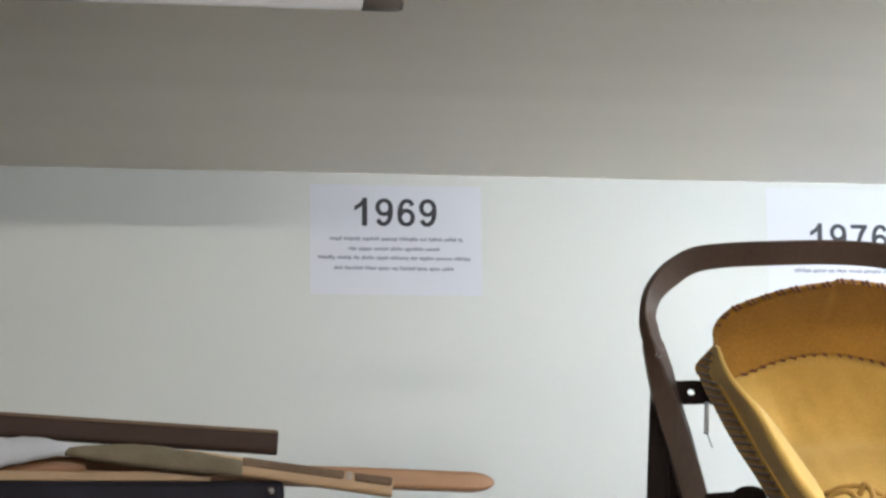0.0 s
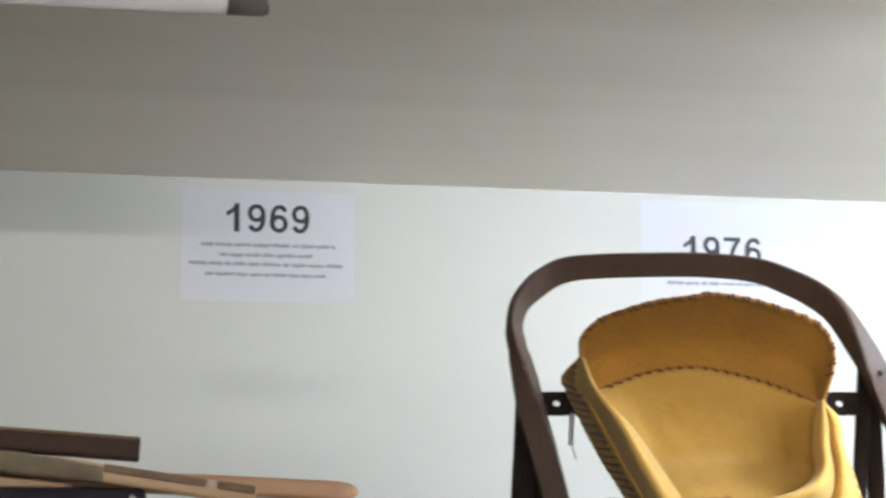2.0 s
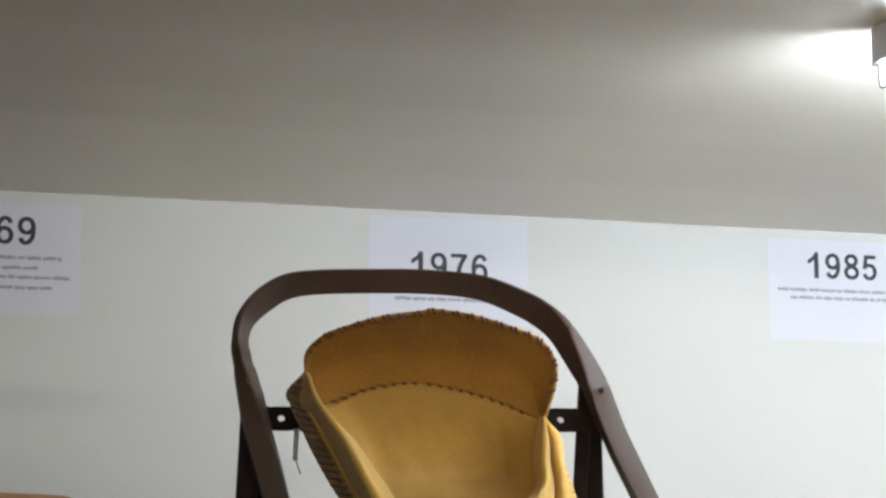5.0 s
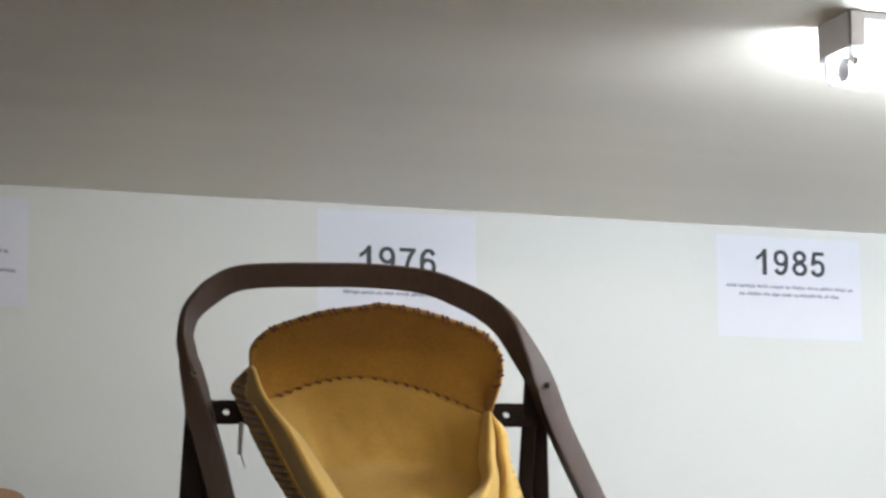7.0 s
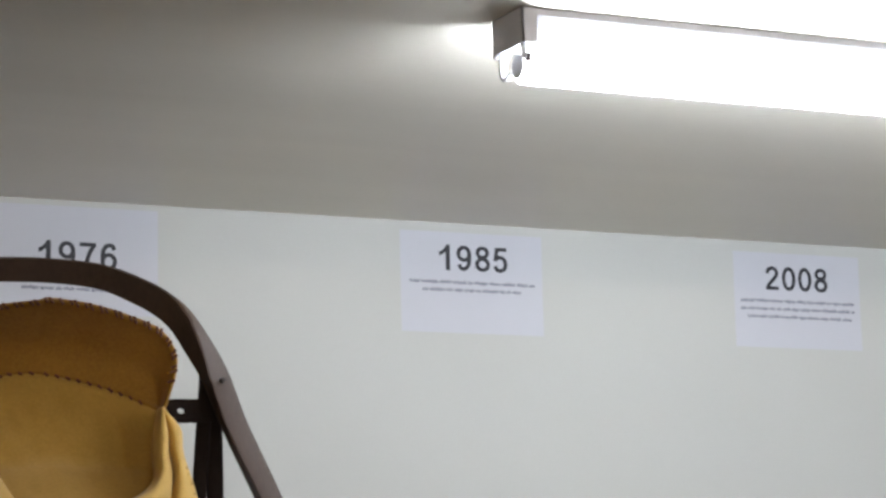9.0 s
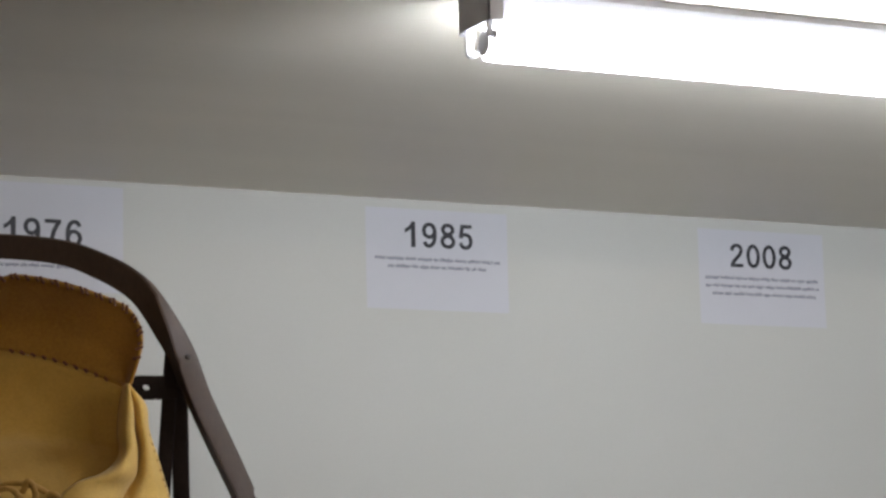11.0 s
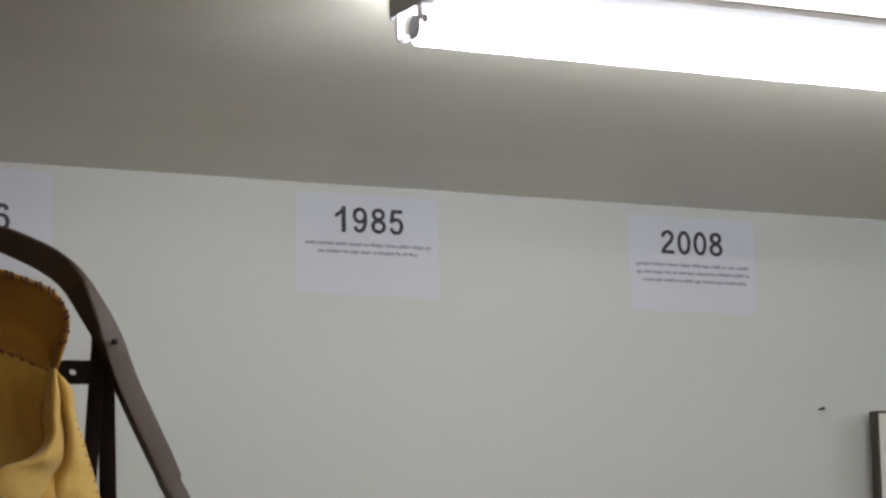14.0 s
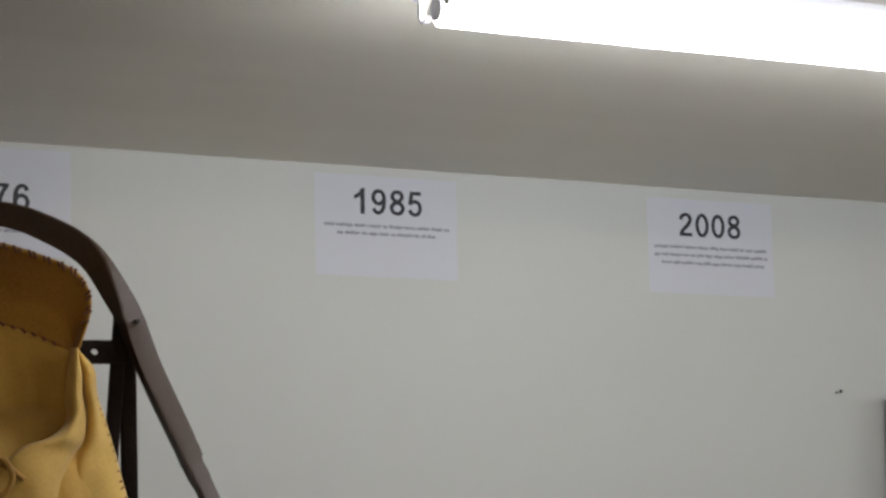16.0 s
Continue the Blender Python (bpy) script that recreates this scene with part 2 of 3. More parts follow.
# ---- ceiling lights ----
def strip_light(x0, yc, tube, label, state, holder):
    x1, y0, y1 = x0 + 1.223, yc - 0.031, yc + 0.031
    base, zc = CEIL - 0.034, CEIL - 0.050
    ob = thing("strip_light", ((x0 + x1) / 2, yc, CEIL), label, "ceiling light", "ceiling lights")
    bm = bmesh.new()
    sec = [(y0 + 0.002, CEIL - 0.001), (y0 + 0.002, CEIL - 0.007), (yc - 0.016, base + 0.003), (yc - 0.013, base),
           (yc + 0.013, base), (yc + 0.016, base + 0.003), (y1 - 0.002, CEIL - 0.007), (y1 - 0.002, CEIL - 0.001)]
    ends = [[bm.verts.new((x, y, z)) for y, z in sec] for x in (x0 + 0.004, x1 - 0.004)]
    for k in range(len(sec)):
        j = (k + 1) % len(sec)
        bm.faces.new((ends[0][k], ends[0][j], ends[1][j], ends[1][k]))
    bm.faces.new(ends[0])
    bm.faces.new(ends[1][::-1])
    part("body", bm, ENAMEL, ob)
    for x, sgn in ((x0, 1), (x1, -1)):
        bm = bmesh.new()
        box(bm, (x, y0, base - 0.001), (x + sgn * 0.003, y1, CEIL - 0.001))
        box(bm, (x, y0, base - 0.001), (x + sgn * 0.016, y0 + 0.0025, CEIL - 0.001))
        box(bm, (x, y1 - 0.0025, base - 0.004), (x + sgn * 0.016, y1, CEIL - 0.001))
        end_cap = part("end_cap", bm, ENAMEL, ob, bevel=0.0007)
        # two sprung cheeks that clasp the end of the tube
        a = x + sgn * 0.003
        bm = bmesh.new()
        box(bm, (a, y1 - 0.0105, zc - 0.003), (a + sgn * 0.007, y1 - 0.0055, base + 0.002))
        arc = [Vector((a + sgn * 0.0035, y1 - 0.008 - 0.0075 * (1 - math.cos(t)), zc - 0.003 - 0.0075 * math.sin(t))) for t in [math.pi * k / 12 * 0.9 for k in range(13)]]
        sweep(bm, arc, rounded(0.0032, 0.007, 0.001), (1, 0, 0))
        part("lamp_holder", bm, holder, end_cap, bevel=0.0006)
        bm = bmesh.new()
        box(bm, (a, y0 + 0.008, zc + 0.002), (a + sgn * 0.006, y0 + 0.0125, base + 0.002))
        rod(bm, (a + sgn * 0.005, y0 + 0.0065, zc + 0.003), (a + sgn * 0.008, y0 + 0.0065, zc + 0.003), 0.0048, 18)
        part("lamp_holder", bm, holder, end_cap, bevel=0.0006)
    bm = bmesh.new()
    rod(bm, (x0 + 0.015, yc, zc), (x1 - 0.015, yc, zc), 0.0165, 24)
    glass = part("tube", bm, tube, ob, state, smooth=True)
    if holder is CAP_DARK:
        # Dark sleeve added round each end, so that the ends read dark.
        for a, b in ((x0 + 0.009, x0 + 0.040), (x1 - 0.040, x1 - 0.009)):
            bm = bmesh.new()
            rod(bm, (a, yc, zc), (b, yc, zc), 0.0172, 24)
            part("end_sleeve", bm, holder, glass, "dark sleeve added round the tube end", smooth=True)
    for a, b in ((x0 + 0.0100, x0 + 0.015), (x1 - 0.015, x1 - 0.0100)):
        bm = bmesh.new()
        rod(bm, (a, yc, zc), (b, yc, zc), 0.0120, 24)
        part("tube_cap", bm, HOLDER, glass)
    return ob


LIT = "white batten light with one lit fluorescent tube on the ceiling"
strip_light(1.072, -1.047, TUBE_A, LIT, "lit fluorescent tube", HOLDER)
strip_light(3.127, -1.047, TUBE_A, LIT, "lit fluorescent tube", HOLDER)
strip_light(-0.970, -1.054, TUBE_OFF, "white batten light with its tube unlit under the ceiling", "unlit white tube", CAP_DARK)
strip_light(-0.75, -3.5, TUBE_B, LIT, "lit fluorescent tube", HOLDER)
strip_light(1.15, -3.5, TUBE_B, LIT, "lit fluorescent tube", HOLDER)


# ---- paper signs ----
EM = 0.0497


ONE = [(0.393, 0), (0.393, 0.719), (0.282, 0.719), (0.235, 0.625), (0.150, 0.548), (0.069, 0.510), (0.069, 0.388), (0.165, 0.436), (0.256, 0.508), (0.256, 0)]
PEN = 0.118           # stroke of the bold digits, in their own units


def oval(cx, cz, rx, rz):
    ring = [(cx + rx * math.cos(2 * math.pi * k / 32), cz + rz * math.sin(2 * math.pi * k / 32)) for k in range(33)]
    return ring


def drawn(pts, n=24):
    return [(p.x, p.z) for p in spline([(x, 0, z) for x, z in pts], n)]


NINE = [oval(0.262, 0.482, 0.165, 0.178), drawn([(0.427, 0.485), (0.430, 0.360), (0.405, 0.200), (0.340, 0.092), (0.250, 0.052), (0.160, 0.080), (0.108, 0.172)])]
STROKES = {
    "0": [oval(0.275, 0.355, 0.176, 0.302)],
    "2": [drawn([(0.098, 0.490), (0.130, 0.598), (0.262, 0.655), (0.390, 0.605), (0.418, 0.500), (0.365, 0.385), (0.245, 0.265), (0.150, 0.170), (0.105, 0.085)]),
          [(0.040, 0.062), (0.478, 0.062)]],
    "5": [[(0.462, 0.650), (0.140, 0.650)], [(0.178, 0.700), (0.112, 0.318)],
          drawn([(0.105, 0.352), (0.190, 0.412), (0.290, 0.420), (0.390, 0.362), (0.426, 0.235), (0.388, 0.110), (0.275, 0.052), (0.165, 0.080), (0.098, 0.180)])],
    "6": [[(0.535 - x, 0.711 - z) for x, z in run] for run in NINE],
    "7": [[(0.045, 0.650), (0.492, 0.650)], drawn([(0.452, 0.655), (0.340, 0.490), (0.258, 0.270), (0.222, 0.0)])],
    "8": [oval(0.275, 0.532, 0.150, 0.130), oval(0.275, 0.205, 0.172, 0.152)],
    "9": NINE,
}


def ribbon(run):
    """The two edges of a pen stroke along a line."""
    left, right = [], []
    for k, (x, z) in enumerate(run):
        shut = run[0] == run[-1] or math.dist(run[0], run[-1]) < 1e-6
        a = run[k - 1] if k else (run[-2] if shut else run[0])
        b = run[k + 1] if k < len(run) - 1 else (run[1] if shut else run[-1])
        dx, dz = b[0] - a[0], b[1] - a[1]
        d = math.hypot(dx, dz)
        h = PEN / 2 * (0.88 + 0.12 * abs(dz) / d)
        left.append((x - dz / d * h, z + dx / d * h))
        right.append((x + dz / d * h, z - dx / d * h))
    return left, right


def sign(year, left, top, ox, oz, lines, label, curl):
    """A half sheet pinned flat to the wall: the year, and rows of small print as bars."""
    wide, high = 0.216, 0.139
    ob = thing("paper_sign", (left + wide / 2, -0.001, top - high), label, "sign", "year signs on the wall")

    def off(x, z):
        u, v = (x - left) / wide, (top - z) / high
        lift = 0.0003 + 0.0001 * math.sin(7 * u + 3 * ox) * v
        lift += curl[0] * max(0, 0.35 - u - (1 - v)) ** 1.5 + curl[1] * max(0, 0.4 - (1 - u) - (1 - v)) ** 1.5
        return -lift

    bm, grid = bmesh.new(), []
    for k in range(13):
        row = []
        for j in range(19):
            x, z = left + wide * j / 18, top - high * k / 12
            row.append(bm.verts.new((x, off(x, z), z)))
        grid.append(row)
    for r, s in zip(grid, grid[1:]):
        for j in range(18):
            bm.faces.new((r[j], r[j + 1], s[j + 1], s[j]))
    part("sheet", bm, PAPER, ob, smooth=True)
    bm = bmesh.new()
    for k, ch in enumerate(year):
        if ch == "1":
            vs = [bm.verts.new((x, off(x, z) - 0.0004, z)) for x, z in [(ox + EM * (0.556 * k + p), oz + EM * q) for p, q in ONE]]
            bm.faces.new(vs)
            continue
        for depth, run in enumerate(STROKES[ch]):
            rails = []
            for rail in ribbon(run):
                places = [(ox + EM * (0.556 * k + p), oz + EM * q) for p, q in rail]
                rails.append([bm.verts.new((x, off(x, z) - 0.0004 - 0.00004 * depth, z)) for x, z in places])
            for a, b, c, d in zip(rails[0], rails[0][1:], rails[1][1:], rails[1]):
                bm.faces.new((a, b, c, d))
    part("year", bm, INK, ob, "bold black year %s" % year)
    rng = random.Random(int(year))
    for dz, w, shift in lines:
        bm = bmesh.new()
        x, end = left + wide / 2 - w / 2 + shift, left + wide / 2 + w / 2 + shift
        while x < end - 0.004:
            word = min(rng.uniform(0.007, 0.026), end - x)
            z, stop = oz + dz, x + word
            while x < stop - 0.0006:
                w = rng.uniform(0.0011, 0.0020)
                up = rng.choice(((0.0017, 0.0017), (0.0017, 0.0017), (0.0030, 0.0017), (0.0017, 0.0028)))
                vs = []
                for px, pz in ((x, z - up[1]), (x + w, z - up[1]), (x + w, z + up[0]), (x, z + up[0])):
                    vs.append(bm.verts.new((px, off(px, pz) - 0.0003, pz)))
                bm.faces.new(vs)
                x += w + 0.0004
            x += 0.0020
        part("small_print", bm, GREY_INK, ob, "row of small grey print")
    return ob


sign("1969", 0.281, 2.284, 0.333, 2.232, [(-0.0165, 0.168, 0.0), (-0.029, 0.121, 0.0), (-0.0405, 0.197, 0.0), (-0.0535, 0.151, -0.003)],
     "white half sheet with bold year 1969 and small print", (0.005, 0.02))
sign("1976", 0.869, 2.291, 0.922, 2.210, [(-0.026, 0.152, 0.002)],
     "white half sheet with bold year 1976 behind the chair", (0.004, 0.004))
sign("1985", 1.430, 2.286, 1.485, 2.233, [(-0.0165, 0.190, 0.0), (-0.0270, 0.152, 0.0)],
     "white half sheet with bold year 1985 and two printed rows", (0.005, 0.004))
sign("2008", 1.957, 2.283, 2.009, 2.228, [(-0.016, 0.195, 0.0), (-0.0275, 0.195, 0.0), (-0.039, 0.177, 0.002)],
     "white half sheet with bold year 2008 and three printed rows", (0.004, 0.006))


# ---- nail and framed print ----
ob = thing("nail", (2.278, 0, 2.007), "small dark nail driven into the painted wall", "nail")
bm = bmesh.new()
rod(bm, (2.278, 0.004, 2.006), (2.2785, -0.011, 2.007), 0.0011, 10)
part("shank", bm, SCREW, ob)
bm = bmesh.new()
rod(bm, (2.2785, -0.011, 2.007), (2.2785, -0.0125, 2.007), 0.0024, 12)
part("nail_head", bm, SCREW, ob)


def picture():
    x0, x1, z0, z1 = 2.3544, 2.876, 1.32, 2.003
    ob = thing("framed_print", ((x0 + x1) / 2, 0, z0), "aged print in a narrow worn dark wooden frame on the wall", "picture")
    w, y0, y1 = 0.004, -0.040, -0.020
    for lo, hi in (((x0, y0, z0), (x0 + w, y1, z1)), ((x1 - w, y0, z0), (x1, y1, z1)),
                   ((x0 + w, y0, z1 - w), (x1 - w, y1, z1)), ((x0 + w, y0, z0), (x1 - w, y1, z0 + w))):
        part("frame_side", boxed(lo, hi), FRAME_OLD, ob, bevel=0.002)
    part("print", boxed((x0 + w, -0.0395, z0 + w), (x1 - w, -0.035, z1 - w)), PRINT, ob, "pale aged print")
    part("hanger", boxed((x0 + 0.2, -0.022, z1 - 0.12), (x1 - 0.2, -0.001, z1 - 0.09)), FRAME_OLD, ob)
    part("backing", boxed((x0 + w, -0.035, z0 + w), (x1 - w, -0.022, z1 - w)), FRAME_OLD, ob)


picture()


# ---- display cabinet under the things ----
def cabinet():
    x0, x1, y0 = -1.2, 1.9, -1.12
    ob = thing("display_cabinet", ((x0 + x1) / 2, y0 / 2, 0), "long plain brown wooden display cabinet against the wall", "cabinet")
    part("body", boxed((x0, y0 + 0.02, 0.08), (x1, -0.002, LEDGE - 0.03)), CABINET, ob)
    part("plinth", boxed((x0 + 0.03, y0 + 0.06, 0.0), (x1 - 0.03, -0.02, 0.08)), CABINET, ob)
    part("top", boxed((x0 - 0.02, y0, LEDGE - 0.03), (x1 + 0.02, -0.002, LEDGE)), CABINET, ob, bevel=0.004)


cabinet()

# ---- the chair and its hide carrier ----
ORIGIN = Vector((0.571, -0.74, 1.946))
S = 0.911             # size of the chair's own units in metres
SIDE = Vector((math.cos(radians(-10)), math.sin(radians(-10)), 0))
FRONT = Vector((math.sin(radians(-10)), -math.cos(radians(-10)), 0))
UP = Vector((0, 0, 1))
LEAN = 0.2
PLANE = SIDE.cross(UP - FRONT * LEAN).normalized()


def at(u, v, w=0.0):
    """A place in the chair: u across, v up the leaning back, w to its front."""
    return ORIGIN + S * (SIDE * u + FRONT * (w - LEAN * v) + UP * v)


def chair():
    ob = thing("folding_chair", (0.80, -0.80, LEDGE), "old dark brown bentwood folding chair frame on the cabinet", "chair")
    low = (LEDGE - ORIGIN.z) / S
    left = [(-0.005 - 0.24 * (low + 0.088), low, 0.028), (0.046, -0.3, 0.028), (-0.005, -0.088, 0.029), (-0.014, -0.05, 0.030), (-0.0255, -0.005, 0.030), (-0.032, 0.029, 0.028)]
    bend = [(-0.041, 0.072, 0.021), (-0.0425, 0.089, 0.018), (-0.036, 0.112, 0.021), (-0.016, 0.134, 0.026), (0.008, 0.1475, 0.0240), (0.0415, 0.1527, 0.0225), (0.10, 0.1547, 0.0225),
            (0.162, 0.1547, 0.0225), (0.217, 0.1492, 0.0228), (0.2535, 0.1360, 0.0245), (0.285, 0.1200, 0.0275), (0.3055, 0.1010, 0.028)]
    right = [(0.3255, 0.068, 0.029), (0.3405, 0.038, 0.028), (0.3575, -0.011, 0.026), (0.3735, -0.050, 0.026), (0.3860, -0.079, 0.0255), (0.3990, -0.1105, 0.0248), (0.4000, -0.1150, 0.0240), (0.4002, -0.1170, 0.0190), (0.4190, -0.158, 0.0185),
             (0.419 + 0.142 * 0.42, -0.3, 0.019), (0.419 - (low + 0.158) * 0.42, low, 0.019)]
    run = left + bend + right
    # one bent bar whose ridge wanders from its outer to its inner edge, as the bar twists
    ridges = [0.36, 0.36, 0.34, 0.30, 0.20, 0.05] + [-0.10, -0.18, -0.24, -0.34, -0.42, -0.42, -0.42, -0.42, -0.42, -0.42, -0.36, -0.20] + [0.06, 0.34] + [0.42] * 9
    line = spline([at(u, v) for u, v, w in run], 320)
    keys = [at(u, v) for u, v, w in run]
    wide, ridge = [], []
    for p in line:
        (d0, k0), (d1, k1) = sorted(((p - q).length, k) for k, q in enumerate(keys))[:2]
        wide.append((run[k0][2] * d1 + run[k1][2] * d0) / max(d0 + d1, 1e-9))
        ridge.append((ridges[k0] * d1 + ridges[k1] * d0) / max(d0 + d1, 1e-9))
    bm, rings = bmesh.new(), []
    for k, p in enumerate(line):
        d = (line[min(k + 1, len(line) - 1)] - line[max(k - 1, 0)]).normalized()
        side = d.cross(PLANE).normalized()
        g = ridge[k]
        sec = ((-0.50, -0.014), (-0.50, -0.004), (-0.48, -0.002), (g - 0.05, 0.004), (g + 0.05, 0.004), (0.48, -0.011), (0.50, -0.012), (0.50, -0.014))
        rings.append([bm.verts.new(p + side * a * wide[k] * S + PLANE * b * S) for a, b in sec])
    for r, q in zip(rings, rings[1:]):
        for j in range(8):
            i = (j + 1) % 8
            bm.faces.new((r[j], r[i], q[i], q[j]))
    bm.faces.new(rings[0])
    bm.faces.new(rings[-1][::-1])
    bent = part("bent_frame", bm, BROWN, ob, "dark brown bent hoop that runs into the legs", smooth=True)
    bent.data.set_sharp_from_angle(angle=radians(16))
    for a, b, w, d in (((-0.029, 0.030), (-0.062, low), 0.023, -0.017), ((0.3320, 0.046), (0.277, low), 0.0150, -0.017), ((0.3390, 0.020), (0.352, low), 0.0175, -0.022),
                       ((-0.020, -0.005), (0.010, low), 0.014, -0.034)):
        p, q = at(*a, d), at(b[0], b[1], d)
        q = Vector((q.x, p.y - 0.06, q.z))
        bm = bmesh.new()
        sweep(bm, [p.lerp(q, k / 8) for k in range(9)], rounded(w * S, 0.011, 0.003), FRONT)
        part("back_leg", bm, DARK_IRON, ob, smooth=True)
    # cross bar with a bored hole near each end
    bm = bmesh.new()
    up = (UP - FRONT * LEAN).normalized()
    h = 0.0255 * S
    for u in (0.001, 0.3022):
        plate_with_hole(bm, at(u, 0.0015, -0.018), SIDE, up, PLANE, 0.024 * S, h, 0.004, 0.0034)
    for a, b in ((-0.030, -0.011), (0.013, 0.2902), (0.3142, 0.335)):
        c = at((a + b) / 2, 0.0015, -0.018)
        m = Matrix.Translation(c) @ Matrix((SIDE, up, PLANE)).transposed().to_4x4()
        box(bm, (-(b - a) / 2 * S, -h / 2, -0.002), ((b - a) / 2 * S, h / 2, 0.002), m)
    part("cross_bar", bm, DARK_IRON, ob, "dark flat bar with bored holes")
    bm = bmesh.new()
    bmesh.ops.create_uvsphere(bm, u_segments=16, v_segments=10, radius=0.013, matrix=Matrix.Translation(at(0.056, -0.112, 0.004)) @ Matrix.Diagonal((1.3, 0.8, 0.75, 1)))
    rod(bm, at(0.010, -0.114, 0.0), at(0.056, -0.112, 0.002), 0.005, 10)
    part("hinge_knob", bm, DARK_IRON, ob, "dark knob on the hinge", smooth=True)
    for u, v in ((0.345, 0.033), (-0.034, 0.040)):
        bm = bmesh.new()
        rod(bm, at(u, v, 0.002), at(u, v, 0.0085), 0.0028, 12, 0.0022)
        part("screw", bm, SCREW, bent)
    return ob


chair()


def curve3(pts, n):
    return spline([at(*p) for p in pts], n)


def stitches(bm, line, every, length, thick, tilt, out=0.003, inset=0.0):
    """Whip stitches across an edge."""
    total = sum((b - a).length for a, b in zip(line, line[1:]))
    n = max(2, int(total / every))
    rng = random.Random(n)
    for k in range(n):
        p = line[min(int((k + 0.5) / n * (len(line) - 1)), len(line) - 2)]
        q = line[min(int((k + 0.5) / n * (len(line) - 1)) + 1, len(line) - 1)]
        d = (q - p).normalized()
        across = d.cross(PLANE).normalized()
        way = (across * math.cos(tilt) + d * math.sin(tilt)).normalized() * length * rng.uniform(0.7, 1.25)
        c = p + FRONT * out - across * inset
        rod(bm, c - way / 2, c + way / 2, thick, 6)


def carrier():
    ob = thing("hide_carrier", (0.75, -0.82, 1.80), "yellow-tan buckskin cradle carrier with sewn edges hung on the chair", "carrier")
    top = [(0.023, 0.040, 0.050), (0.023, 0.064, 0.055), (0.039, 0.081, 0.065), (0.065, 0.091, 0.075), (0.100, 0.100, 0.085), (0.143, 0.1055, 0.09), (0.152, 0.108, 0.09),
           (0.189, 0.104, 0.085), (0.232, 0.093, 0.08), (0.269, 0.079, 0.07), (0.285, 0.059, 0.06), (0.287, 0.036, 0.05), (0.275, -0.005, 0.036)]
    seam = [(0.026, 0.004, 0.034), (0.031, 0.006, 0.030), (0.060, 0.018, 0.020), (0.088, 0.029, 0.015), (0.119, 0.036, 0.012), (0.149, 0.037, 0.012), (0.179, 0.032, 0.012),
            (0.209, 0.024, 0.014), (0.238, 0.013, 0.018), (0.266, -0.001, 0.025), (0.275, -0.005, 0.035)]
    low = [(0.128, -0.20, 0.060), (0.135, -0.20, 0.068), (0.150, -0.205, 0.075), (0.175, -0.208, 0.075), (0.213, -0.209, 0.075), (0.249, -0.206, 0.075), (0.290, -0.20, 0.060)]
    n = 72
    a, b, c = curve3(top, n), curve3(seam, n), curve3(low, n)

    def crumple(amount, seed):
        def lift(s, t):
            e = math.sin(math.pi * t)
            return FRONT * (amount * e * noise.noise(Vector((s * 5 + seed, t * 3, seed))) + 0.4 * amount * noise.noise(Vector((s * 14, t * 9 + seed, seed))))
        return lift

    def hooded(s, t):
        return FRONT * (-0.012 * math.sin(math.pi * t) + 0.003 * noise.noise(Vector((s * 6, t * 3, 2.0))))

    def draped(s, t):
        """Hollow under the hood, then a soft crease from which the hide comes forward over what it holds."""
        crease = 0.36 - 0.10 * max(0.0, s - 0.6)
        straight = 0.060 * t
        if t < crease:
            want = -0.016 * math.sin(math.pi / 2 * t / crease)
        else:
            k = (t - crease) / (1 - crease)
            want = -0.016 + 0.076 * k + 0.034 * math.sin(math.pi * k)
        side = min(1.0, 5 * s, 5 * (1 - s))
        fold = 0.005 * math.sin(s * 19 + t * 4) * max(0.0, t - 0.5) * 2
        return crumple(0.004, 4.0)(s, t) + FRONT * ((want - straight) * side + fold * side)

    hood = part("hood", loft(a, b, n, 18, hooded), SHADED_HIDE, ob, "hood flap, darkened for the shade on it", smooth=True, thick=0.003)
    back_panel = part("back_panel", loft(b, c, n, 30, draped), BUCKSKIN, ob, smooth=True, thick=0.003)

    l_outer = [(0.024, 0.046, 0.045), (0.0045, 0.0265, 0.020), (0.009, 0.010, 0.020), (0.0203, -0.0164, 0.020), (0.0316, -0.0406, 0.020), (0.0457, -0.0677, 0.022), (0.0588, -0.0898, 0.025), (0.082, -0.135, 0.032), (0.108, -0.19, 0.045)]
    l_ridge = [(0.023, 0.042, 0.055), (0.035, 0.006, 0.075), (0.057, -0.028, 0.085), (0.075, -0.068, 0.095), (0.093, -0.103, 0.100), (0.119, -0.145, 0.105), (0.151, -0.20, 0.105)]
    l_inner = [(0.026, 0.040, 0.050), (0.040, 0.004, 0.040), (0.072, -0.028, 0.040), (0.098, -0.068, 0.045), (0.120, -0.103, 0.050), (0.150, -0.145, 0.055), (0.170, -0.20, 0.060)]
    lo, lr, li = curve3(l_outer, 60), curve3(l_ridge, 60), curve3(l_inner, 60)
    # one rolled edge: hollow behind the sewn rim, then over a round ridge into the pouch
    bm, rows = bmesh.new(), []
    for k in range(61):
        hollow = lo[k].lerp(lr[k], 0.60) - FRONT * 0.028 * min(1.0, k / 12)
        soft = FRONT * 0.003 * noise.noise(Vector((k * 0.13, 0.0, 7.0)))
        over = lr[k].lerp(li[k], 0.5) + FRONT * 0.006
        rows.append([bm.verts.new(q) for q in spline([lo[k], hollow + soft, lr[k] + soft, over, li[k]], 24)])
    for r, q in zip(rows, rows[1:]):
        for j in range(24):
            bm.faces.new((r[j], r[j + 1], q[j + 1], q[j]))
    worn = [[v.co.copy() for v in r[:6]] for r in rows[2:]]
